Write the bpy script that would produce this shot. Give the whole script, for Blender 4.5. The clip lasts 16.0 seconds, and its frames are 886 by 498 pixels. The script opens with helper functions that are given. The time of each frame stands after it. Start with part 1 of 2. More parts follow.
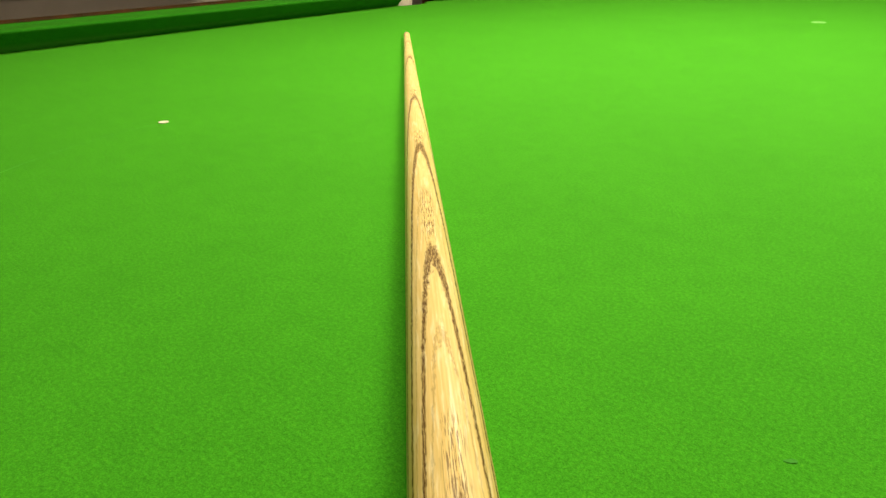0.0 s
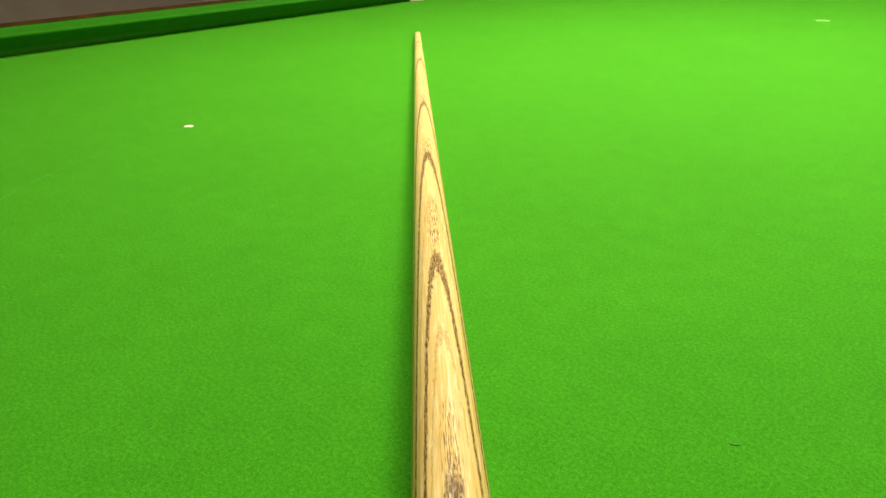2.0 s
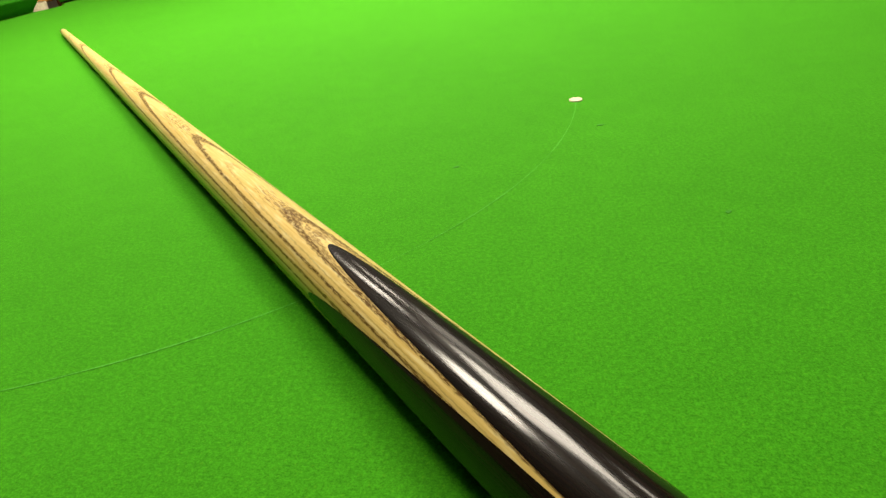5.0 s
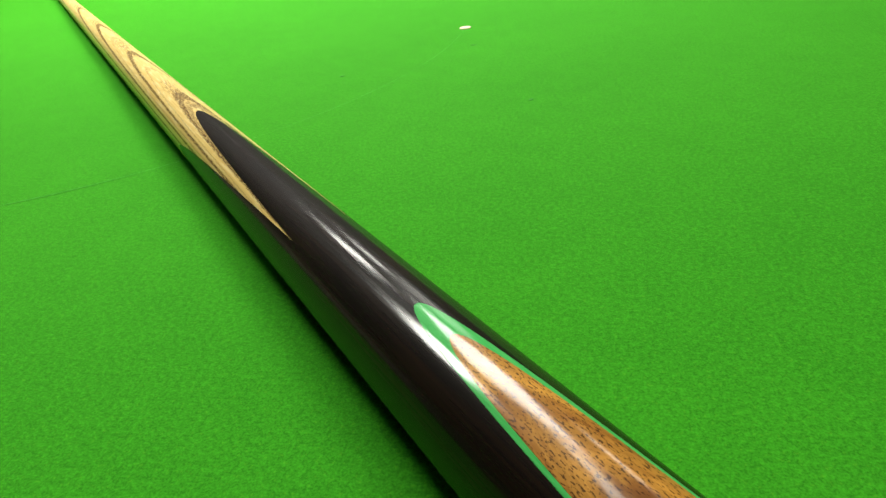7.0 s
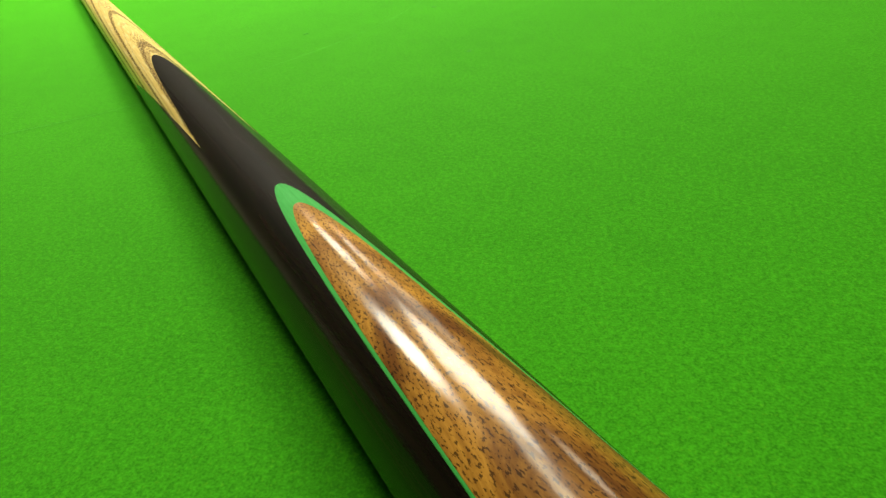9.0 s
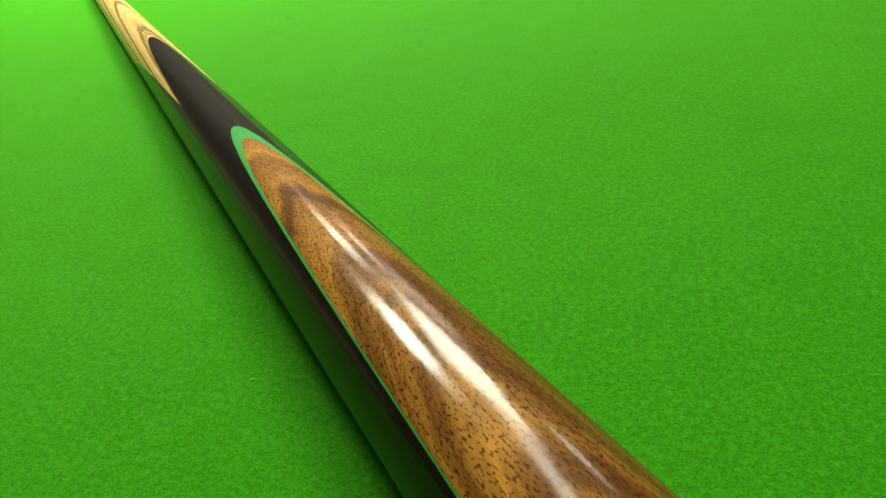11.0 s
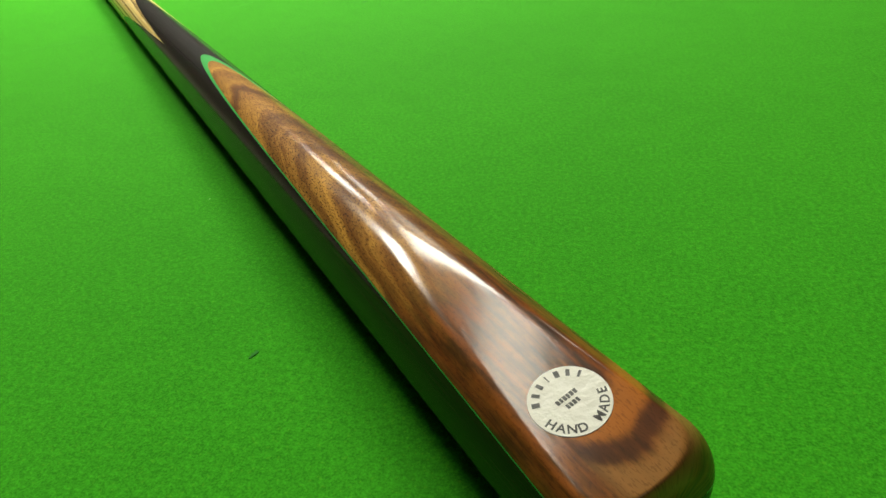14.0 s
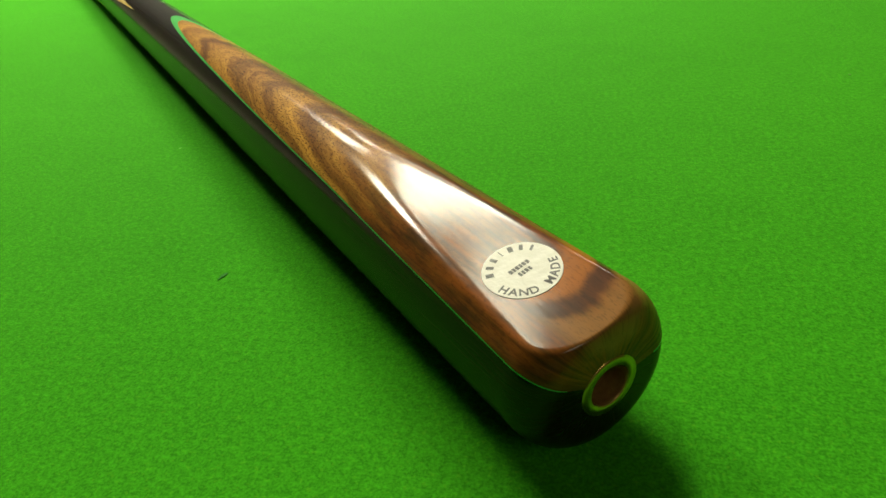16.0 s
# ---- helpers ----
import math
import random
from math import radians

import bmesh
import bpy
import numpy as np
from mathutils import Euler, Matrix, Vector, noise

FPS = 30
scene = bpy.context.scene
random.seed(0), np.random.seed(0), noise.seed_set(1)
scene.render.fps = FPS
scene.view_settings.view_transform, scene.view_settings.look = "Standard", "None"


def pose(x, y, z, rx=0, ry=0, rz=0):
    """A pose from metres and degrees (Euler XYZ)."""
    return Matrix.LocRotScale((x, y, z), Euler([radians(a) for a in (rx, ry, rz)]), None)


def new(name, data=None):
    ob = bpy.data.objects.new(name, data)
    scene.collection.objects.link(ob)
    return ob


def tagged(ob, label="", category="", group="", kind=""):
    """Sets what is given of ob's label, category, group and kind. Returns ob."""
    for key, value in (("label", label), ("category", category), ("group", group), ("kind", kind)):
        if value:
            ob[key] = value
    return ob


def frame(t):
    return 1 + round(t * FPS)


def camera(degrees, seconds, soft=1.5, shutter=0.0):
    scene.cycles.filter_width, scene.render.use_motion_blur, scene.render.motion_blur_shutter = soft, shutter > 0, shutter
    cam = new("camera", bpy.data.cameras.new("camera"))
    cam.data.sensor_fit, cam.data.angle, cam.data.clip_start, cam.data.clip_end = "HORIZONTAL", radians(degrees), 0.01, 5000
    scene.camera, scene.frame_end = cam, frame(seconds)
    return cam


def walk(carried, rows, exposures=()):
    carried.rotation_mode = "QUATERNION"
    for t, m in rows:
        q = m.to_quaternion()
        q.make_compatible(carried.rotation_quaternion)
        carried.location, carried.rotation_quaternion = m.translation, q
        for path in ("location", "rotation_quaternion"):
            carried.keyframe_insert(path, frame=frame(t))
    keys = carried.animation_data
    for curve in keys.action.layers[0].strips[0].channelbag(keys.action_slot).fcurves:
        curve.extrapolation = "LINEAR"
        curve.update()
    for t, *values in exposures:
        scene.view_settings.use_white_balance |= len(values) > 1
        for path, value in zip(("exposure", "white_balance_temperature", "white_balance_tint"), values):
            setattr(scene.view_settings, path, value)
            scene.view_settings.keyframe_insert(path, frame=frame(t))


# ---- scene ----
cam = camera(68.25, 16.0)
ROWS = [
    (0.0, 0.2454, -0.2774, 0.1408, 64.49, 0.74, 39.10),
    (0.5, 0.2611, -0.2714, 0.1420, 64.57, 1.04, 41.08),
    (1.0, 0.2650, -0.2761, 0.1485, 64.02, 1.11, 43.07),
    (1.5, 0.2622, -0.2883, 0.1590, 63.26, 0.42, 42.77),
    (2.0, 0.2667, -0.2973, 0.1651, 63.38, 0.86, 40.09),
    (2.5, 0.2614, -0.3143, 0.1681, 62.30, 3.24, 29.92),
    (3.0, 0.2406, -0.3379, 0.1698, 61.53, 6.16, 21.67),
    (3.5, 0.2423, -0.3515, 0.1479, 61.09, 7.20, 10.98),
    (4.0, 0.2575, -0.3765, 0.1428, 60.68, 7.64, 9.67),
    (4.5, 0.2756, -0.3968, 0.1387, 60.94, 7.81, 9.49),
    (5.0, 0.2918, -0.4083, 0.1259, 61.01, 7.02, 9.58),
    (7.5, 0.3920, -0.4879, 0.1060, 58.35, 6.51, 10.81),
    (8.0, 0.4013, -0.4918, 0.1005, 58.29, 6.28, 11.39),
    (8.5, 0.4092, -0.4954, 0.0974, 58.57, 6.43, 11.95),
    (9.0, 0.4211, -0.5028, 0.0963, 57.90, 6.63, 12.19),
    (9.5, 0.4336, -0.5154, 0.0971, 57.90, 7.12, 12.50),
    (12.0, 0.4824, -0.5768, 0.1088, 56.65, 7.89, 13.00),
    (12.5, 0.4928, -0.5972, 0.1151, 56.70, 7.29, 12.93),
    (13.0, 0.5030, -0.6164, 0.1177, 56.44, 6.35, 13.03),
    (13.5, 0.5121, -0.6292, 0.1145, 56.78, 5.59, 12.32),
    (14.0, 0.5203, -0.6413, 0.1123, 56.21, 4.86, 11.82),
    (14.5, 0.5256, -0.6529, 0.1181, 56.46, 5.16, 11.08),
    (15.0, 0.5338, -0.6618, 0.1210, 57.43, 5.98, 10.34),
    (15.5, 0.5377, -0.6606, 0.1097, 57.06, 5.52, 10.12),
    (16.0, 0.5268, -0.6553, 0.0960, 56.17, 5.07, 10.05),
]
EXPOSURES = [(0.0, 0.11, 6400, 13), (3.5, 0.27, 6400, 13), (5.0, 0.35, 6450, 12), (7.3, 0.57, 5700, 9), (8.5, 0.61, 5700, 9), (8.9, 0.61, 6450, 1),
             (12.0, 0.73, 6400, 0), (12.5, 0.74, 6350, 0), (13.0, 0.78, 5950, 6), (13.7, 0.81, 6300, 2), (14.2, 0.86, 5700, 6), (15.0, 0.88, 5700, 6), (15.4, 0.90, 6250, 1), (16.0, 0.93, 6450, -1)]
walk(cam, [(t, pose(x, y, z, rx, ry, rz)) for t, x, y, z, rx, ry, rz in ROWS], EXPOSURES)

# ---- world and lamps ----
world = bpy.data.worlds.new("room_dark")
scene.world = world
world.use_nodes = True
world.node_tree.nodes["Background"].inputs[0].default_value = (0.9, 0.85, 0.7, 1)
world.node_tree.nodes["Background"].inputs[1].default_value = 0.02


def area(name, x, y, z, sx, sy, watts, colour=(1.0, 0.91, 0.72)):
    data = bpy.data.lights.new(name, "AREA")
    data.shape, data.size, data.size_y, data.energy, data.color = "RECTANGLE", sx, sy, watts, colour
    ob = new(name, data)
    ob.matrix_world = pose(x, y, z)
    return ob


LAMP_Z = 0.97
area("table_lamp_main", 0.14, 0.73, LAMP_Z, 0.40, 0.62, 16.4)
area("table_lamp_main", 0.11, 1.85, LAMP_Z, 0.40, 0.90, 3.6)
area("table_lamp_near", 0.24, 0.06, LAMP_Z, 0.14, 0.56, 2.8)
area("table_lamp_side", -0.33, 0.30, LAMP_Z, 0.30, 0.30, 8.8).data.shape = "ELLIPSE"
area("table_lamp_side", -0.43, 1.12, LAMP_Z, 0.24, 0.24, 3.6).data.shape = "ELLIPSE"
area("table_lamp_side", -0.28, 1.85, LAMP_Z, 0.22, 0.24, 2.4).data.shape = "ELLIPSE"
area("table_lamp_far", 0.78, 1.17, LAMP_Z, 0.20, 0.24, 1.6).data.shape = "ELLIPSE"
# added fill, no known fixture: brightens the strip of west wall
area("room_fill", -2.75, 1.3, 0.95, 0.3, 3.2, 13.0).data.spread = radians(80)
# added fill behind the camera, lights the butt end and its socket
area("room_fill", 1.5, -1.8, 1.5, 0.9, 0.9, 3.0)


# ---- node helpers ----
class Graph:
    def __init__(self, name):
        self.mat = bpy.data.materials.new(name)
        self.mat.use_nodes = True
        self.tree = self.mat.node_tree
        self.shader = self.tree.nodes["Principled BSDF"]

    def node(self, kind, **props):
        n = self.tree.nodes.new(kind)
        for key, value in props.items():
            setattr(n, key, value)
        return n

    def put(self, socket, value):
        if hasattr(value, "is_output"):
            self.tree.links.new(value, socket)
        else:
            socket.default_value = value

    def math(self, op, a, b=0.0, c=0.0):
        n = self.node("ShaderNodeMath", operation=op)
        for i, v in enumerate((a, b, c)):
            self.put(n.inputs[i], v)
        return n.outputs[0]

    def ramp(self, v, lo, hi, a=0.0, b=1.0):
        n = self.node("ShaderNodeMapRange", interpolation_type="SMOOTHSTEP")
        for i, q in enumerate((v, lo, hi, a, b)):
            self.put(n.inputs[i], q)
        return n.outputs[0]

    def mix(self, f, a, b):
        n = self.node("ShaderNodeMix", data_type="RGBA")
        self.put(n.inputs[0], f)
        for i, v in ((6, a), (7, b)):
            self.put(n.inputs[i], (*v, 1) if isinstance(v, tuple) else v)
        return n.outputs[2]

    def vec(self, x, y, z=0.0):
        n = self.node("ShaderNodeCombineXYZ")
        for i, v in enumerate((x, y, z)):
            self.put(n.inputs[i], v)
        return n.outputs[0]

    def noise(self, v, scale, detail=3.0, rough=0.55):
        n = self.node("ShaderNodeTexNoise")
        if v is not None:
            self.put(n.inputs["Vector"], v)
        n.inputs["Scale"].default_value, n.inputs["Detail"].default_value, n.inputs["Roughness"].default_value = scale, detail, rough
        return n.outputs[0]

    def uv(self):
        n = self.node("ShaderNodeUVMap", uv_map="grain")
        s = self.node("ShaderNodeSeparateXYZ")
        self.tree.links.new(n.outputs[0], s.inputs[0])
        return s.outputs[0], s.outputs[1]

    def place(self):
        return self.node("ShaderNodeTexCoord").outputs["Object"]

    def bump(self, height, strength, distance):
        n = self.node("ShaderNodeBump")
        self.put(n.inputs["Height"], height)
        n.inputs["Strength"].default_value, n.inputs["Distance"].default_value = strength, distance
        self.put(self.shader.inputs["Normal"], n.outputs[0])

    def set(self, **values):
        for key, v in values.items():
            socket = self.shader.inputs[key.replace("_", " ")]
            self.put(socket, (*v, 1) if isinstance(v, tuple) else v)
        return self.mat


# ---- materials ----
def mat_cloth(name, dark=(0.029, 0.205, 0.004), light=(0.066, 0.38, 0.009)):
    g = Graph(name)
    p = g.place()
    fibre = g.noise(p, 1700, 2, 0.6)
    tuft = g.noise(p, 640, 2, 0.5)
    nap = g.noise(p, 9, 4, 0.6)
    blotch = g.noise(p, 70, 2, 0.5)
    f = g.math("ADD", g.math("MULTIPLY", fibre, 0.52), g.math("ADD", g.math("MULTIPLY", tuft, 0.32), g.math("ADD", g.math("MULTIPLY", nap, 0.08), g.math("MULTIPLY", blotch, 0.07))))
    g.bump(fibre, 0.35, 0.0005)
    col = g.mix(g.ramp(f, 0.36, 0.66), dark, light)
    # odd yellowish fibres among the green
    col = g.mix(g.ramp(g.noise(p, 900, 1), 0.62, 0.72, 0.0, 0.3), col, (0.13, 0.42, 0.012))
    return g.set(Base_Color=col, Roughness=0.95, Specular_IOR_Level=0.1,
                 Sheen_Weight=0.10, Sheen_Roughness=0.5, Sheen_Tint=(0.5, 1.0, 0.12))


def lacquer(g, rough=0.06):
    g.set(Roughness=0.6, Specular_IOR_Level=0.06, Coat_Weight=0.58, Coat_Roughness=rough, Coat_IOR=1.5)


def mat_ash():
    g = Graph("ash_wood")
    u, v = g.uv()
    wob = g.noise(g.vec(g.math("MULTIPLY", u, 40.0), g.math("MULTIPLY", v, 300.0)), 1.0, 3)
    field = g.math("SUBTRACT", u, g.math("MULTIPLY", g.math("MULTIPLY", v, v), 1750.0))
    field = g.math("ADD", field, g.math("MULTIPLY", g.math("SUBTRACT", wob, 0.5), 0.022))
    zig = g.noise(g.vec(g.math("MULTIPLY", u, 330.0), g.math("MULTIPLY", v, 700.0)), 1.0, 1)
    field = g.math("ADD", field, g.math("MULTIPLY", g.math("SUBTRACT", zig, 0.5), 0.026))
    dash = g.ramp(g.noise(g.vec(g.math("MULTIPLY", u, 260.0), g.math("MULTIPLY", v, 2600.0)), 1.0, 2), 0.40, 0.53, 0.42, 1.0)
    lines = 0.0
    broad = g.math("MULTIPLY_ADD", g.math("ABSOLUTE", v), 95.0, 1.05)
    for apex, width, strength in ((0.115, 0.010, 0.6), (0.265, 0.012, 0.85), (0.497, 0.013, 0.95), (0.654, 0.015, 1.0), (0.735, 0.006, 0.3),
                                  (0.818, 0.015, 1.0), (0.880, 0.006, 0.35), (0.962, 0.015, 1.0), (0.985, 0.008, 0.75), (1.06, 0.011, 0.8)):
        d = g.math("DIVIDE", g.math("ABSOLUTE", g.math("SUBTRACT", field, apex)), broad)
        lines = g.math("MAXIMUM", lines, g.math("MULTIPLY", g.ramp(d, width, width * 0.35), strength))
    lines = g.math("MULTIPLY", lines, dash)
    # porous flecks just above each arch
    pores = g.ramp(g.noise(g.vec(g.math("MULTIPLY", u, 110.0), g.math("MULTIPLY", v, 2600.0)), 1.0, 2), 0.50, 0.58, 0.0, 0.85)
    mid = g.ramp(g.math("ABSOLUTE", v), 0.0050, 0.0015)
    near = 0.0
    for apex, span in ((0.255, 0.014), (0.478, 0.024), (0.632, 0.028), (0.770, 0.045), (0.945, 0.032)):
        near = g.math("MAXIMUM", near, g.ramp(g.math("ABSOLUTE", g.math("SUBTRACT", u, apex)), span, span * 0.4))
    lines = g.math("MAXIMUM", lines, g.math("MULTIPLY", g.math("MULTIPLY", pores, mid), g.math("MULTIPLY", near, 1.0)))
    streak = g.noise(g.vec(g.math("MULTIPLY", u, 22.0), g.math("MULTIPLY", v, 1500.0)), 1.0, 4)
    tone = g.noise(g.vec(g.math("MULTIPLY", u, 9.0), g.math("MULTIPLY", v, 120.0)), 1.0, 2)
    base = g.mix(g.ramp(streak, 0.3, 0.75), (0.84, 0.64, 0.24), (0.70, 0.48, 0.14))
    base = g.mix(g.ramp(tone, 0.4, 0.7, 0.0, 0.35), base, (0.70, 0.46, 0.12))
    silk = g.ramp(g.noise(g.vec(g.math("MULTIPLY", u, 60.0), g.math("MULTIPLY", v, 900.0)), 1.0, 2), 0.50, 0.68, 0.0, 0.6)
    base = g.mix(silk, base, (0.90, 0.76, 0.40))
    # shade on the shaft's rounded sides, mixed into the wood colour
    side_shade = g.ramp(g.math("ABSOLUTE", v), 0.008, 0.014)
    base = g.mix(g.math("MULTIPLY", side_shade, 0.55), base, (0.52, 0.33, 0.07))
    g.set(Base_Color=g.mix(g.math("MULTIPLY", lines, 0.95), base, (0.10, 0.045, 0.010)))
    lacquer(g, 0.2)
    g.set(Coat_Weight=0.45)
    return g.mat


def mat_ebony():
    g = Graph("ebony")
    u, v = g.uv()
    streak = g.noise(g.vec(g.math("MULTIPLY", u, 25.0), g.math("MULTIPLY", v, 900.0)), 1.0, 4)
    g.set(Base_Color=g.mix(g.ramp(streak, 0.35, 0.8), (0.0035, 0.0018, 0.0010), (0.013, 0.0055, 0.0025)))
    lacquer(g, 0.135)
    return g.mat


def mat_veneer():
    g = Graph("green_veneer")
    u, v = g.uv()
    streak = g.noise(g.vec(g.math("MULTIPLY", u, 120.0), g.math("MULTIPLY", v, 1800.0)), 1.0, 3)
    g.set(Base_Color=g.mix(streak, (0.03, 0.30, 0.045), (0.12, 0.58, 0.14)))
    lacquer(g, 0.105)
    return g.mat


def mat_burl():
    g = Graph("figured_rosewood")
    u, v = g.uv()
    warp = g.noise(g.vec(g.math("MULTIPLY", u, 30.0), g.math("MULTIPLY", v, 110.0)), 1.0, 4)
    off = g.math("SUBTRACT", v, 0.0015)
    field = g.math("SUBTRACT", u, g.math("MULTIPLY", g.math("MULTIPLY", off, off), 270.0))
    field = g.math("ADD", field, g.math("MULTIPLY", g.math("SUBTRACT", warp, 0.5), 0.026))
    band = g.noise(g.vec(g.math("MULTIPLY", field, 48.0), 3.1, 0.0), 1.0, 2.0, 0.5)
    fine = g.noise(g.vec(g.math("MULTIPLY", field, 330.0), g.math("MULTIPLY", v, 600.0), 1.0), 1.0, 4, 0.65)
    tone = g.math("ADD", g.math("MULTIPLY", band, 0.72), g.math("MULTIPLY", fine, 0.28))
    col = g.mix(g.ramp(tone, 0.36, 0.64), (0.25, 0.095, 0.013), (0.66, 0.33, 0.046))
    # annual rings arch round the heart of the wood
    dark = 0.0
    for apex, width, strength in ((1.216, 0.008, 0.5), (1.243, 0.006, 0.45), (1.262, 0.009, 0.85), (1.302, 0.012, 1.0), (1.316, 0.004, 0.6), (1.336, 0.014, 0.85), (1.349, 0.004, 0.5), (1.368, 0.014, 0.95), (1.392, 0.008, 0.7)):
        d = g.math("ABSOLUTE", g.math("SUBTRACT", field, apex))
        dark = g.math("MAXIMUM", dark, g.math("MULTIPLY", g.ramp(d, width * 1.3, 0.0), strength))
    dark = g.math("MULTIPLY", dark, g.ramp(fine, 0.25, 0.65, 1.0, 0.7))
    col = g.mix(g.math("MULTIPLY", dark, 0.84), col, (0.105, 0.033, 0.006))
    # one flank of the blank is heartwood
    heart = g.math("MULTIPLY", g.ramp(u, 1.255, 1.34), g.ramp(g.math("ADD", v, g.math("MULTIPLY", g.math("SUBTRACT", warp, 0.5), 0.008)), 0.0015, -0.0045))
    col = g.mix(g.math("MULTIPLY", heart, g.ramp(fine, 0.3, 0.7, 0.85, 0.5)), col, (0.10, 0.034, 0.008))
    red = g.ramp(g.math("ADD", u, g.math("MULTIPLY", g.math("SUBTRACT", warp, 0.5), 0.06)), 1.392, 1.432)
    streak = g.noise(g.vec(g.math("MULTIPLY", u, 45.0), g.math("MULTIPLY", v, 800.0)), 1.0, 4, 0.6)
    patch = g.noise(g.vec(g.math("MULTIPLY", u, 75.0), g.math("MULTIPLY", v, 200.0)), 1.0, 3)
    redwood = g.mix(g.ramp(g.math("ADD", g.math("MULTIPLY", streak, 0.5), g.math("MULTIPLY", patch, 0.5)), 0.38, 0.64), (0.024, 0.007, 0.002), (0.25, 0.064, 0.009))
    col = g.mix(g.math("MULTIPLY", red, 0.88), col, redwood)
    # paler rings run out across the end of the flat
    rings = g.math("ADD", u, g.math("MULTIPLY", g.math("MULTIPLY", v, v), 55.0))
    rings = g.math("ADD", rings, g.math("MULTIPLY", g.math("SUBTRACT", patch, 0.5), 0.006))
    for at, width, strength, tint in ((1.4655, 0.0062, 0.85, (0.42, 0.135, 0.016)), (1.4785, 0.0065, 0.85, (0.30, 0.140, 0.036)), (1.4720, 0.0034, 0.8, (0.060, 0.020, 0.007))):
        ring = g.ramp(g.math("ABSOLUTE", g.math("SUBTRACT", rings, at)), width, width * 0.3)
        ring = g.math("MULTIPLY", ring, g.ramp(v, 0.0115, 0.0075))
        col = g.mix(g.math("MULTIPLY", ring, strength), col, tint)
    fleck = g.ramp(g.noise(g.vec(g.math("MULTIPLY", u, 820.0), g.math("MULTIPLY", v, 2500.0)), 1.0, 2.0), 0.545, 0.61)
    open_grain = g.ramp(u, 1.43, 1.36, 0.35, 1.0)
    col = g.mix(g.math("MULTIPLY", g.math("MULTIPLY", fleck, open_grain), 0.82), col, (0.028, 0.010, 0.004))
    g.set(Base_Color=col)
    lacquer(g, 0.15)
    ripple = g.noise(g.vec(g.math("MULTIPLY", u, 130.0), g.math("MULTIPLY", v, 500.0)), 1.0, 2)
    coat = g.node("ShaderNodeBump")
    g.put(coat.inputs["Height"], ripple)
    coat.inputs["Strength"].default_value, coat.inputs["Distance"].default_value = 0.06, 0.0005
    g.put(g.shader.inputs["Coat Normal"], coat.outputs[0])
    return g.mat


def mat_plain(name, a, b, scale, rough, **more):
    g = Graph(name)
    n = g.noise(g.place(), scale, 4)
    g.bump(n, 0.15, 0.002)
    return g.set(Base_Color=g.mix(g.ramp(n, 0.3, 0.7), a, b), Roughness=rough, **more)


CLOTH = mat_cloth("green_cloth")
WORNPAPER = mat_plain("worn_paper", (0.22, 0.52, 0.11), (0.10, 0.40, 0.03), 300, 0.9)
# the bed's cloth in darker greens: the cushions' shade is in the colour
SHADED_CUSHION_CLOTH = mat_cloth("shaded_cushion_cloth", (0.010, 0.110, 0.002), (0.026, 0.230, 0.004))
ASH, EBONY, VENEER, BURL = mat_ash(), mat_ebony(), mat_veneer(), mat_burl()
PAPER = mat_plain("cream_paper", (0.80, 0.70, 0.48), (0.70, 0.60, 0.40), 400, 0.8)
CHALK = mat_cloth("faded_chalk", (0.05, 0.31, 0.016), (0.115, 0.47, 0.05))
BRASS = mat_plain("brass", (0.68, 0.44, 0.14), (0.56, 0.35, 0.10), 300, 0.28, Metallic=1.0)
BRONZE = mat_plain("dull_bronze", (0.50, 0.27, 0.08), (0.40, 0.20, 0.06), 900, 0.25, Metallic=0.5)
IVORY = mat_plain("ivory_plate", (0.80, 0.78, 0.69), (0.74, 0.72, 0.62), 500, 0.5)
INK = mat_plain("black_ink", (0.02, 0.02, 0.015), (0.03, 0.025, 0.02), 500, 0.5)
LEATHER = mat_plain("tip_leather", (0.48, 0.27, 0.10), (0.36, 0.19, 0.07), 900, 0.9)
RAILWOOD = mat_plain("polished_mahogany", (0.085, 0.024, 0.006), (0.040, 0.012, 0.004), 30, 0.35, Coat_Weight=0.4)
BLOCKWOOD = mat_plain("varnished_pine", (0.52, 0.24, 0.05), (0.40, 0.17, 0.03), 40, 0.35, Coat_Weight=0.5)
CREAM = mat_plain("cream_leather", (0.72, 0.62, 0.45), (0.60, 0.50, 0.34), 200, 0.6)
DARKWOOD = mat_plain("dark_stained_wood", (0.060, 0.022, 0.010), (0.035, 0.014, 0.008), 25, 0.4)
WALL = mat_plain("beige_paint", (0.60, 0.53, 0.41), (0.55, 0.48, 0.37), 6, 0.9)
CARPET = mat_plain("brown_carpet", (0.16, 0.11, 0.08), (0.11, 0.08, 0.06), 300, 0.95)
CEILINGPAINT = mat_plain("ceiling_paint", (0.16, 0.13, 0.09), (0.13, 0.105, 0.07), 5, 0.9)
LINT = mat_plain("pale_lint", (0.24, 0.56, 0.10), (0.16, 0.48, 0.06), 900, 0.95)
SMUDGE = mat_plain("faint_chalk_smudge", (0.036, 0.235, 0.006), (0.046, 0.28, 0.008), 900, 0.95)
CHALKMARK = mat_plain("dark_chalk_mark", (0.020, 0.16, 0.006), (0.030, 0.21, 0.008), 900, 0.95)


# ---- mesh helpers ----
def part(name, bm, material, parent=None, label=""):
    bm.normal_update()
    me = bpy.data.meshes.new(name)
    bm.to_mesh(me)
    bm.free()
    me.materials.append(material)
    ob = new(name, me)
    ob.parent = parent
    return tagged(ob, label)


def smooth(ob, on=True):
    for f in ob.data.polygons:
        f.use_smooth = on
    return ob


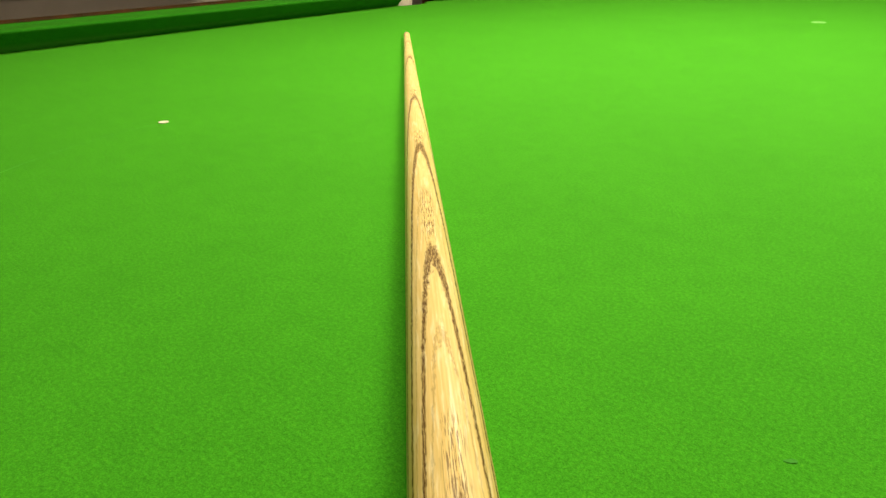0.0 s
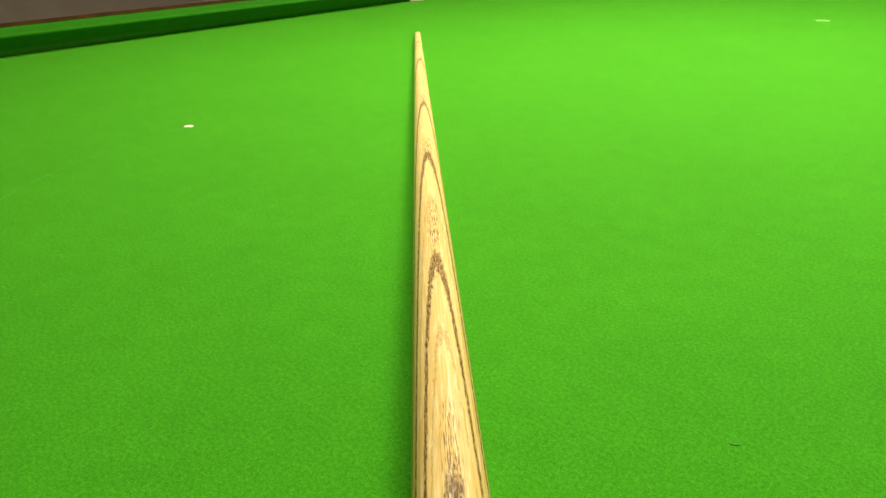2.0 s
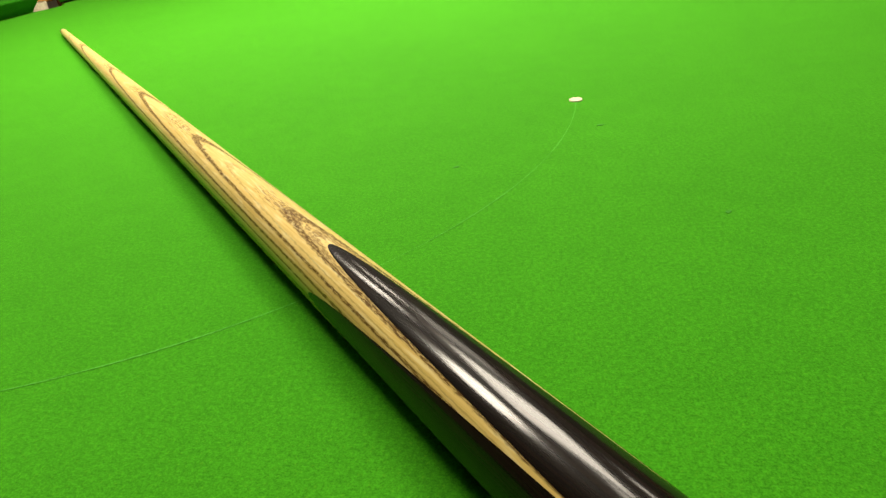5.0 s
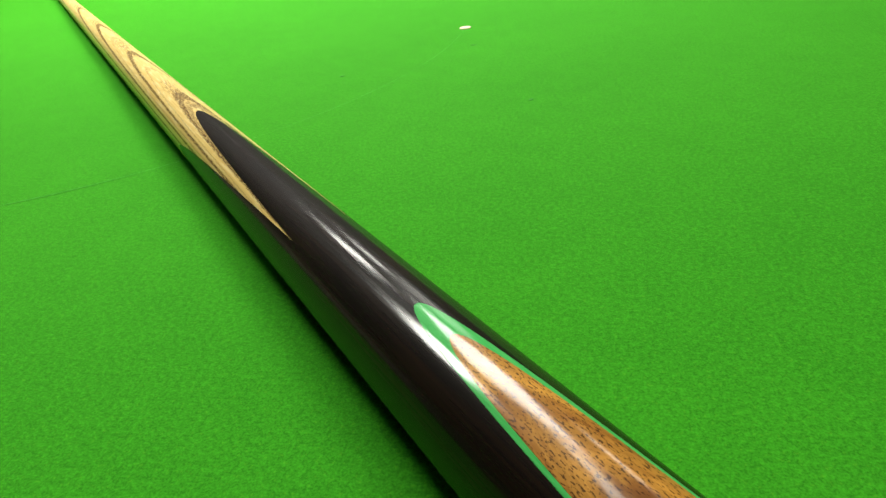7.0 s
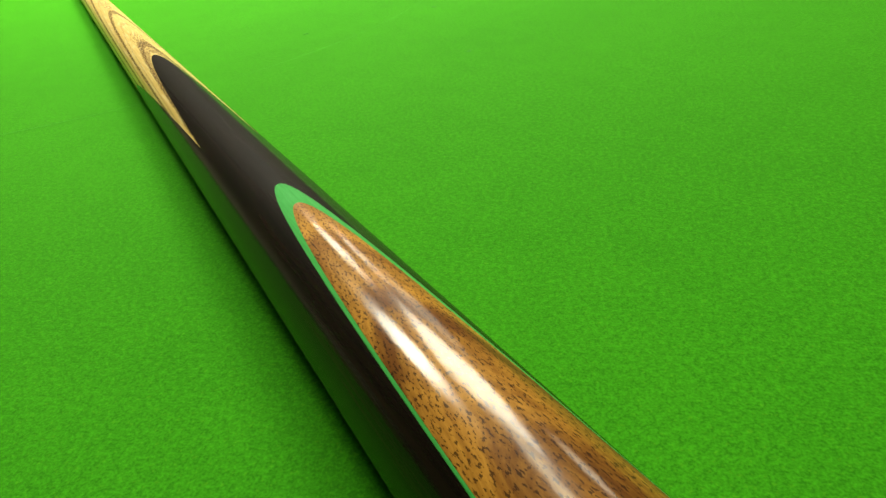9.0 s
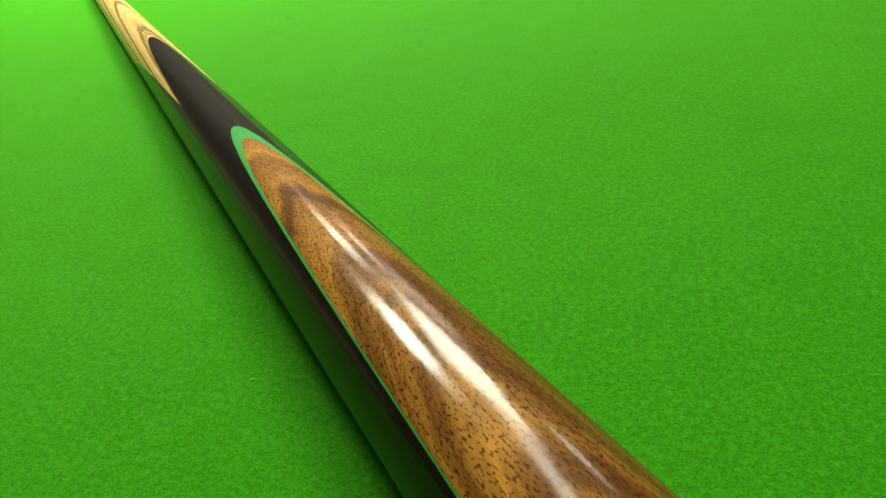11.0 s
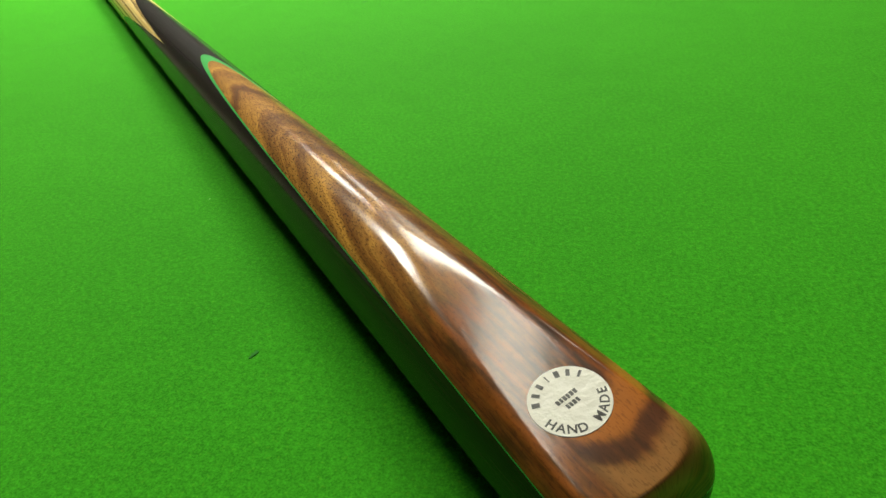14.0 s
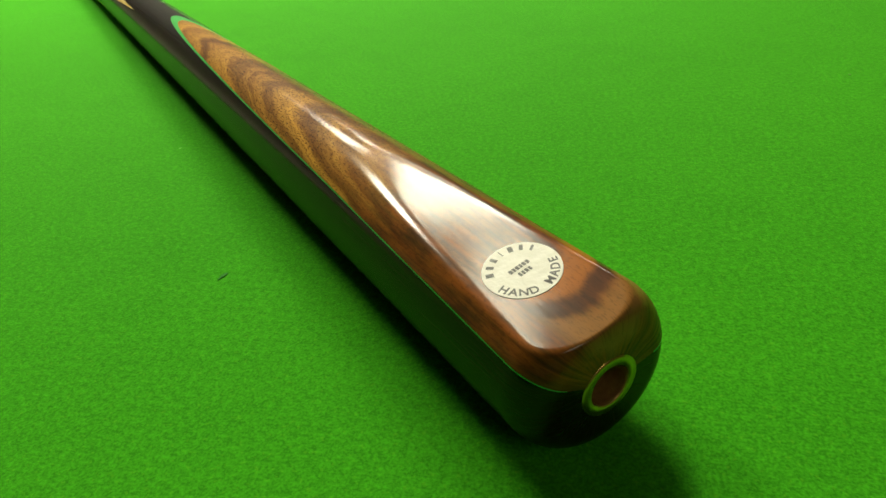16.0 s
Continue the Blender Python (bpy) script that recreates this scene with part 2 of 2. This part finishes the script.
def box(x0, y0, z0, x1, y1, z1, bevel=0.0):
    bm = bmesh.new()
    bmesh.ops.create_cube(bm, size=1.0)
    for v in bm.verts:
        v.co = Vector(((x0 + x1) / 2 + v.co.x * (x1 - x0), (y0 + y1) / 2 + v.co.y * (y1 - y0), (z0 + z1) / 2 + v.co.z * (z1 - z0)))
    if bevel:
        bmesh.ops.bevel(bm, geom=bm.edges[:], offset=bevel, segments=2, affect="EDGES")
    return bm


def grid(points, uvs=None, close=False):
    """A mesh from rows of points; uvs has the same rows."""
    bm = bmesh.new()
    layer = bm.loops.layers.uv.new("grain")
    rows = [[bm.verts.new(p) for p in row] for row in points]
    for i in range(len(rows) - 1):
        n = len(rows[i])
        for j in range(n if close else n - 1):
            k = (j + 1) % n
            f = bm.faces.new((rows[i][j], rows[i + 1][j], rows[i + 1][k], rows[i][k]))
            f.smooth = True
            if uvs:
                for loop, (a, b) in zip(f.loops, ((i, j), (i + 1, j), (i + 1, j + 1), (i, j + 1))):
                    loop[layer].uv = uvs[a][b]
    return bm


# ---- room ----
def wall(name, *b):
    return tagged(part(name, box(*b), WALL), "plain beige painted wall of the room", "wall", kind="structure")


FLOOR_Z = -0.85
tagged(part("floor", box(-3.3, -3.6, FLOOR_Z - 0.1, 3.6, 6.2, FLOOR_Z), CARPET), "brown carpeted floor of the room", "floor", kind="structure")
tagged(part("ceiling", box(-3.3, -3.6, 1.95, 3.6, 6.2, 2.05), CEILINGPAINT), "dull brown painted ceiling over the table", "ceiling", kind="structure")
wall("wall_west", -3.3, -3.5, FLOOR_Z, -3.2, 6.1, 1.95)
wall("wall_east", 3.5, -3.5, FLOOR_Z, 3.6, 6.1, 1.95)
wall("wall_south", -3.3, -3.6, FLOOR_Z, 3.6, -3.5, 1.95)
wall("wall_north", -3.3, 6.1, FLOOR_Z, 3.6, 6.2, 1.95)

# ---- snooker table ----
NOSE_X, END_S, END_N = 0.812, -0.735, 2.62
POCKET_Y = 0.945
table = tagged(new("snooker_table"), "full-size snooker table with bright green cloth and mahogany rails", "snooker table")
table.location = (0, POCKET_Y, FLOOR_Z)


def on_table(ob):
    ob.matrix_parent_inverse = Matrix.Translation(-table.location)
    return ob


def bed_mesh():
    """The slate in cloth, with a round bite at each middle pocket."""
    bm = bmesh.new()
    edge = NOSE_X + 0.04
    ring = []
    for side in (1, -1):
        ys = [(END_S - 0.03), POCKET_Y - 0.055] if side > 0 else [END_N + 0.03, POCKET_Y + 0.055]
        ring.append((side * edge, ys[0]))
        ring.append((side * edge, ys[1]))
        for i in range(1, 12):
            a = math.pi * i / 12
            dy = -0.055 * math.cos(a) * side
            ring.append((side * (edge - 0.030 * math.sin(a)), POCKET_Y + dy))
        ring.append((side * edge, POCKET_Y + 0.055 * side))
        ring.append((side * edge, END_N + 0.03 if side > 0 else END_S - 0.03))
    top = bm.faces.new([bm.verts.new((x, y, 0)) for x, y in ring])
    ext = bmesh.ops.extrude_face_region(bm, geom=[top])
    for v in ext["geom"]:
        if isinstance(v, bmesh.types.BMVert):
            v.co.z = -0.05
    bmesh.ops.recalc_face_normals(bm, faces=bm.faces)
    return bm


on_table(part("bed", bed_mesh(), CLOTH, table, "green baize cloth over the slate bed"))

PROFILE = ((0.027, 0.0004), (0.014, 0.014), (0.002, 0.0275), (0.0, 0.0300), (0.0010, 0.0316), (0.004, 0.0328), (0.030, 0.0338), (0.073, 0.0346), (0.076, 0.0340), (0.076, 0.0004))


def cushion(path):
    """Sweeps the cushion's section along a path of (x, y, outward x, outward y)."""
    rows = [[(x + nx * o, y + ny * o, z) for o, z in PROFILE] for x, y, nx, ny in path]
    bm = grid(rows)
    for row in (0, -1):
        bm.verts.ensure_lookup_table()
        n = len(PROFILE)
        vs = [bm.verts[i] for i in (range(n) if row == 0 else range(len(bm.verts) - n, len(bm.verts)))]
        bm.faces.new(vs)
    bmesh.ops.recalc_face_normals(bm, faces=bm.faces)
    return bm


def side_path(side, y0, y1, jaw0, jaw1):
    """A straight run whose ends curl away into the pockets."""
    out, r = [], 0.02
    sgn = 1 if y1 > y0 else -1
    for i in range(8, 0, -1):
        a = jaw0 * i / 8
        out.append((side * (NOSE_X + r * (1 - math.cos(a))), y0 + sgn * r * (1 - math.sin(a)) , side * math.cos(a), sgn * math.sin(a) ))
    out.append((side * NOSE_X, y0 + sgn * r, side, 0))
    out.append((side * NOSE_X, y1 - sgn * r, side, 0))
    for i in range(1, 9):
        a = jaw1 * i / 8
        out.append((side * (NOSE_X + r * (1 - math.cos(a))), y1 - sgn * r * (1 - math.sin(a)), side * math.cos(a), -sgn * math.sin(a)))
    return out


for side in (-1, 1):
    on_table(part("cushion", cushion(side_path(side, END_S + 0.05, POCKET_Y - 0.035, 0.7, 0.35)), SHADED_CUSHION_CLOTH, table))
    on_table(part("cushion", cushion(side_path(side, POCKET_Y + 0.075, END_N - 0.05, 0.35, 0.7)), SHADED_CUSHION_CLOTH, table))
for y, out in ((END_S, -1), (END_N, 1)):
    on_table(part("cushion", cushion([(-NOSE_X + 0.06, y, 0, out), (0, y, 0, out), (NOSE_X - 0.06, y, 0, out)]), SHADED_CUSHION_CLOTH, table))


def rail(x0, y0, x1, y1):
    return box(min(x0, x1), y0, -0.09, max(x0, x1), y1, 0.0392, 0.003)


for side in (-1, 1):
    a, b = side * (NOSE_X + 0.077), side * (NOSE_X + 0.090)
    on_table(part("rail", rail(a, END_S - 0.106, b, POCKET_Y - 0.034), RAILWOOD, table))
    on_table(part("rail", rail(a, POCKET_Y + 0.10, b, END_N + 0.106), RAILWOOD, table))
    # pocket: outer wooden block, cream leather cheek, dark drop
    c = side * (NOSE_X + 0.138)
    on_table(part("pocket_block", box(min(side * (NOSE_X + 0.108), c), POCKET_Y + 0.03, 0.004, max(side * (NOSE_X + 0.108), c), POCKET_Y + 0.13, 0.044, 0.003), BLOCKWOOD, table))
    bm = bmesh.new()
    bmesh.ops.create_cone(bm, cap_ends=False, segments=24, radius1=0.030, radius2=0.033, depth=0.055)
    for v in bm.verts:
        v.co += Vector((side * (NOSE_X + 0.064), POCKET_Y - 0.012, -0.014))
    ob = on_table(part("pocket_lining", bm, CREAM, table, "cream leather lining of the middle pocket"))
    ob.modifiers.new("thick", "SOLIDIFY").thickness = 0.003
for y0, y1 in ((END_S - 0.106, END_S - 0.077), (END_N + 0.077, END_N + 0.106)):
    on_table(part("rail", rail(-NOSE_X - 0.04, y0, NOSE_X + 0.04, y1), RAILWOOD, table))
on_table(part("apron", box(-NOSE_X - 0.06, END_S - 0.06, -0.24, NOSE_X + 0.06, END_N + 0.06, -0.055), RAILWOOD, table))
for x in (-0.72, 0.72):
    for y in (-0.55, 0.35, 1.5, 2.4):
        bm = bmesh.new()
        bmesh.ops.create_cone(bm, cap_ends=True, segments=20, radius1=0.055, radius2=0.085, depth=0.61)
        for v in bm.verts:
            v.co += Vector((x, y, FLOOR_Z + 0.305))
        on_table(part("leg", bm, RAILWOOD, table))

# ---- marks on the cloth ----
def disc(x, y, r, z=0.0006):
    bm = bmesh.new()
    bmesh.ops.create_cone(bm, cap_ends=True, segments=28, radius1=r, radius2=r * 0.97, depth=z)
    for v in bm.verts:
        v.co += Vector((x, y, z / 2))
    return bm


for x, y, r, name in ((-0.292, 0, 0.0042, "ball_spot"), (0, 0, 0.0042, "ball_spot"), (0.292, 0, 0.0042, "ball_spot"), (0.0, 1.045, 0.012, "ball_spot")):
    tagged(part(name, disc(x, y, r), PAPER if y == 0 else WORNPAPER), "small round cream paper spot stuck on the green cloth", "table spot", group="spots on the cloth")


def arc_mesh(r, width, a0, a1, steps, z):
    rows = []
    for i in range(steps + 1):
        a = a0 + (a1 - a0) * i / steps
        w = width * (0.55 + 0.6 * noise.noise(Vector((i * 0.23, 1.7, 0))))
        rows.append([((r + k * w) * math.cos(a), (r + k * w) * math.sin(a), z) for k in (0.5, 0, -0.5)])
    return grid(rows)


tagged(part("d_line", arc_mesh(0.292, 0.0010, 0, -math.pi, 220, 0.00015), CHALK), "thin faded chalk arc drawn on the green cloth", "table marking", kind="structure")


def fleck(x, y, length, width, turn, seed, name, material, label):
    rnd = random.Random(seed)
    bm = bmesh.new()
    n = 10
    vs = [bm.verts.new((length * math.cos(2 * math.pi * i / n) * rnd.uniform(0.5, 1.1), width * math.sin(2 * math.pi * i / n) * rnd.uniform(0.5, 1.1), 0)) for i in range(n)]
    f = bm.faces.new(vs)
    ext = bmesh.ops.extrude_face_region(bm, geom=[f])
    for v in ext["geom"]:
        if isinstance(v, bmesh.types.BMVert):
            v.co.z = 0.00015
    bmesh.ops.transform(bm, matrix=pose(x, y, 0.0001, 0, 0, turn), verts=bm.verts)
    bmesh.ops.recalc_face_normals(bm, faces=bm.faces)
    return tagged(part(name, bm, material), label, "cloth mark")


# ---- cue ----
TIP, HEADING = Vector((-0.46964, 0.51015, 0)), 2.31602
ALONG = Vector((math.cos(HEADING), math.sin(HEADING), 0))
SIDE = Vector((-ALONG.y, ALONG.x, 0))
UP = Vector((0, 0, 1))
END, FILLET, RIM = 1.4790, 0.0078, 0.0062
FLAT_START, FLAT_TURN = 1.405, radians(8.5)


def cone_radius(s):
    return 0.0047 + 0.00702 * s + 0.00050 * s * s


def cue_point(s, phi, lift=0.0):
    """A place on the cue's skin: s metres from the tip, phi round the axis from the top."""
    r = cone_radius(s)
    axis = TIP - ALONG * s + UP * r
    skin = r
    if s > END - FILLET:
        q = min(1.0, (s - END + FILLET) / FILLET)
        skin -= RIM * (1 - math.sqrt(max(0.0, 1 - q * q)))
    if s > FLAT_START - 0.02:
        c = math.cos(phi - FLAT_TURN)
        if c > 0.25:
            cut = (0.01555 - 0.0460 * (s - FLAT_START)) / c
            k = 0.0007
            h = max(0.0, min(1.0, 0.5 + 0.5 * (cut - skin) / k))
            skin = cut * (1 - h) + skin * h - k * h * (1 - h)
    skin += lift
    return axis + (UP * math.cos(phi) + SIDE * math.sin(phi)) * skin


def cue_patch(svals, lo, hi, n, lift):
    """A skin patch between the angles lo(s) and hi(s), with a turned-in rim."""
    pts, uvs = [], []
    for s in svals:
        a, b = lo(s), hi(s)
        row, uvrow = [], []
        for j in range(n + 1):
            phi = a + (b - a) * j / n
            row.append(cue_point(s, phi, lift if 0 < j < n else lift * 0.3))
            uvrow.append((s, (phi + radians(4)) * cone_radius(s)))
        pts.append(row)
        uvs.append(uvrow)
    return grid(pts, uvs)


def cue_tube(svals, n, lift=0.0):
    pts, uvs = [], []
    for s in svals:
        phis = [-math.pi + 2 * math.pi * j / n for j in range(n + 1)]
        pts.append([cue_point(s, phi, lift) for phi in phis])
        uvs.append([(s, (phi + radians(4)) * cone_radius(s)) for phi in phis])
    bm = grid(pts, uvs)
    bmesh.ops.remove_doubles(bm, verts=bm.verts, dist=1e-7)
    return bm


def steps(a, b, n, power=1.0):
    return [a + (b - a) * (i / n) ** power for i in range(n + 1)]


cue = tagged(new("snooker_cue"), "polished ash snooker cue with dark wood butt on green cloth", "snooker cue")
cue.location = TIP - ALONG * 1.2


def on_cue(ob):
    ob.matrix_parent_inverse = Matrix.Translation(-cue.location)
    return ob


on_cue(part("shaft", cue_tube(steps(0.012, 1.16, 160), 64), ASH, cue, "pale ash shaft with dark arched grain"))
on_cue(part("ferrule", cue_tube([0.0045, 0.0048, 0.0118, 0.0121], 32, 0.00004), BRASS, cue, "thin brass ferrule"))
rows = [[cue_point(0.0045 - 0.0042 * q, 2 * math.pi * j / 24, -0.0046 * (1 - math.sqrt(max(0, 1 - (q * 0.98) ** 2))) ) for j in range(24)] for q in (0, 0.3, 0.6, 0.8, 0.93, 1.0)]
on_cue(part("leather_tip", grid(rows, close=True), LEATHER, cue, "small domed leather tip"))

E_TIP, E_V = 0.9984, 1.1444
for k in range(4):
    mid = radians(-4 + 90 * k)
    tip_s = E_TIP + (0.0, 0.006, 0.004, 0.008)[k]

    def half(s, t=tip_s):
        return radians(45.4) * min(1.0, max(0.0, (s - t) / (E_V - t))) ** 0.45

    on_cue(part("ebony_splice", cue_patch(steps(tip_s, E_V, 60, 2.0), lambda s, m=mid, h=half: m - h(s), lambda s, m=mid, h=half: m + h(s), 24, 0.00008), EBONY, cue, "pointed black ebony splice"))
sleeve_s = steps(E_V - 0.001, 1.38, 60) + steps(1.3815, END - FILLET, 60) + [END - FILLET + FILLET * math.sin(math.pi / 2 * i / 44) for i in range(1, 45)]
on_cue(part("butt_sleeve", cue_tube(sleeve_s, 96, 0.00008), EBONY, cue, "black ebony butt"))

V_TIP, B_TIP = 1.1950, 1.2093


def inlay(tip, wide):
    return lambda s: radians(wide) * (max(0.0, s - tip) / 0.27) ** 0.45


def inlay_steps(tip):
    return steps(tip, 1.38, 60, 2.0) + steps(1.381, END - FILLET, 60) + [END - FILLET + FILLET * math.sin(math.pi / 2 * i / 44) for i in range(1, 45)]


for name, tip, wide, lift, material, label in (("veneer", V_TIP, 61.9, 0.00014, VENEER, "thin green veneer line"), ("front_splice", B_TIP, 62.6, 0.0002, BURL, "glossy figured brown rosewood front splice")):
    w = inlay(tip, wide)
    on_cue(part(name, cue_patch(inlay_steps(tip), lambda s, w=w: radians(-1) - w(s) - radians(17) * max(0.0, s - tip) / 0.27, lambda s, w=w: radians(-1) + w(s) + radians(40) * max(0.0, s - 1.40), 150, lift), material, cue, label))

# end face, brass ring and threaded socket
AXIS_END = TIP - ALONG * END + UP * cone_radius(END)


def end_ring(r0, r1, d0, d1, n=48):
    rows = []
    for r, d in zip((r0, r0, r1, r1), (d0 - 0.0006, d0, d1, d1 - 0.0006)):
        rows.append([AXIS_END - ALONG * d + (UP * math.cos(2 * math.pi * j / n) + SIDE * math.sin(2 * math.pi * j / n)) * r for j in range(n)])
    return grid(rows, close=True)


def end_face(a, b, lift=0.0):
    """The sector of the butt's end between two angles, from rim to socket."""
    rows, uvs, n = [], [], 96
    for q in (1.0, 0.5, 0.0):
        row, uvrow = [], []
        for j in range(n + 1):
            phi = a + (b - a) * j / n
            outer = cue_point(END, phi, 0.00008 + lift)
            inner = AXIS_END + (UP * math.cos(phi) + SIDE * math.sin(phi)) * 0.0057
            row.append(inner.lerp(outer, q) - ALONG * lift * (1 - q))
            uvrow.append((END + 0.006 * (1 - q), (phi + radians(4)) * cone_radius(END)))
        rows.append(row)
        uvs.append(uvrow)
    return grid(rows, uvs)


w_end = inlay(B_TIP, 62.6)(END)
END_LO, END_HI = radians(-1) - w_end - radians(17), radians(-1) + w_end + radians(40) * (END - 1.40)
on_cue(part("butt_end", end_face(END_HI - 0.02, END_LO + 2 * math.pi + 0.02), EBONY, cue))
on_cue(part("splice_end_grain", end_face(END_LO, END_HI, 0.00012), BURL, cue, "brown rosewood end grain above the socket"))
ring = on_cue(part("brass_ring", end_ring(0.0041, 0.0059, 0.0002, 0.0002), BRASS, cue, "brass ring in the butt end"))
socket_rows = []
for i in range(40):
    d = 0.0002 - 0.012 * i / 39
    r = 0.0041 - 0.0002 * (i % 2)
    socket_rows.append([AXIS_END - ALONG * d + (UP * math.cos(2 * math.pi * j / 32) + SIDE * math.sin(2 * math.pi * j / 32)) * r for j in range(32)])
socket_rows.append([AXIS_END + ALONG * 0.0122 + (UP * math.cos(2 * math.pi * j / 32) + SIDE * math.sin(2 * math.pi * j / 32)) * 0.0002 for j in range(32)])
part("socket", grid(socket_rows, close=True), BRONZE, ring, "threaded brass socket")

# badge on the flat
BADGE_S = 1.4590
c0 = cue_point(BADGE_S, FLAT_TURN - 0.01, 0.0002)
bu = (cue_point(BADGE_S + 0.006, FLAT_TURN) - cue_point(BADGE_S - 0.006, FLAT_TURN)).normalized()
bn = (UP * math.cos(FLAT_TURN) + SIDE * math.sin(FLAT_TURN))
bn = (bn - bu * bn.dot(bu)).normalized()
bv = bn.cross(bu)
FLATM = Matrix((( *bu, ), ( *bv, ), ( *bn, ))).transposed().to_4x4()
FLATM.translation = c0


def badge_disc(r, z0, z1):
    bm = bmesh.new()
    bmesh.ops.create_cone(bm, cap_ends=True, segments=64, radius1=r, radius2=r * 0.985, depth=z1 - z0)
    for v in bm.verts:
        v.co.z += (z0 + z1) / 2
    bmesh.ops.transform(bm, matrix=FLATM, verts=bm.verts)
    return bm


BADGE_R = 0.0072
badge = on_cue(part("badge", badge_disc(BADGE_R, -0.0004, 0.00012), IVORY, cue, "round ivory-coloured maker's badge with dark lettering"))


def glyph(x, y, turn, size, ch):
    """A letter, or a plain bar where ch is a number (its width), lying on the badge."""
    if isinstance(ch, str):
        data = bpy.data.curves.new("letter", "FONT")
        data.body, data.size, data.align_x, data.extrude = ch, size, "CENTER", 0.00002
        data.offset = size * 0.022
        ob = bpy.data.objects.new("letter", data)
        scene.collection.objects.link(ob)
        me = bpy.data.meshes.new_from_object(ob.evaluated_get(bpy.context.evaluated_depsgraph_get()))
        bpy.data.objects.remove(ob)
        bm = bmesh.new()
        bm.from_mesh(me)
        bpy.data.meshes.remove(me)
        name = "letter"
    else:
        bm = box(-ch / 2, 0, 0, ch / 2, size * 0.7, 0.00004)
        name = "lettering_bar"
    bmesh.ops.transform(bm, matrix=FLATM @ Matrix.Translation((0, 0, 0.00013)) @ pose(x, y, 0, 0, 0, turn), verts=bm.verts)
    part(name, bm, INK, badge)
    return None


TEXT_TURN = 93
# upper arc: bars; lower arc: the two readable words
for i, wdt in enumerate((0.0009, 0.0007, 0.0007, 0.0002, 0.0009, 0.0007, 0.0005)):
    a = radians(90 + TEXT_TURN + 60 - 20 * i)
    glyph(0.0050 * math.cos(a), 0.0050 * math.sin(a), math.degrees(a) - 90, 0.0020, wdt)
for i, ch in enumerate("HAND MADE"):
    a = radians(-90 + TEXT_TURN - 74 + 17.6 * i)
    if ch != " ":
        glyph(0.0065 * math.cos(a), 0.0065 * math.sin(a), math.degrees(a) + 90, 0.0023, ch)
ct, st = math.cos(radians(TEXT_TURN)), math.sin(radians(TEXT_TURN))
for y, row in ((0.0003, (0.0006, 0.0005, 0.0006, 0.0005, 0.0006, 0.0006)), (-0.0013, (0.0005, 0.0005, 0.0006, 0.0005))):
    x = -(sum(row) + 0.0002 * (len(row) - 1)) / 2
    for wdt in row:
        px = x + wdt / 2
        glyph(px * ct - y * st, px * st + y * ct, TEXT_TURN, 0.0013, wdt)
        x += wdt + 0.0002

# ---- loose marks ----
fleck(0.4372, -0.5303, 0.0019, 0.0007, 70, 3, "chalk_mark", CHALKMARK, "dark green chalk mark pressed into the cloth")
for x, y, length, turn, seed in ((0.231, -0.100, 0.0022, 35, 5), (0.305, -0.049, 0.0026, 10, 6), (0.350, -0.161, 0.0024, 60, 7)):
    fleck(x, y, length, length * 0.5, turn, seed, "chalk_mark", SMUDGE, "small dark green chalk smudge on the cloth")
for x, y, turn, seed in ((0.628, -0.392, 20, 4), (0.382, -0.453, 75, 8)):
    fleck(x, y, 0.0007, 0.0004, turn, seed, "lint_speck", LINT, "pale speck of lint lying on the cloth")

# ---- against the far wall ----
shelf = tagged(new("wall_shelf"), "dark stained wooden shelf fixed to the beige wall", "shelf")
shelf.location = (-3.2, 0.9, -0.05)


def on_shelf(ob):
    ob.matrix_parent_inverse = Matrix.Translation(-shelf.location)
    return ob


on_shelf(part("board", box(-3.14, -0.3, -0.039, -3.05, 1.84, 0.003, 0.004), DARKWOOD, shelf))
on_shelf(part("cleat", box(-3.2, -0.3, -0.037, -3.142, 1.84, 0.031, 0.002), DARKWOOD, shelf))
post = tagged(part("wooden_post", box(-2.64, 2.155, FLOOR_Z, -2.56, 2.23, 1.95, 0.006), DARKWOOD), "dark stained wooden post standing near the beige wall", "post")
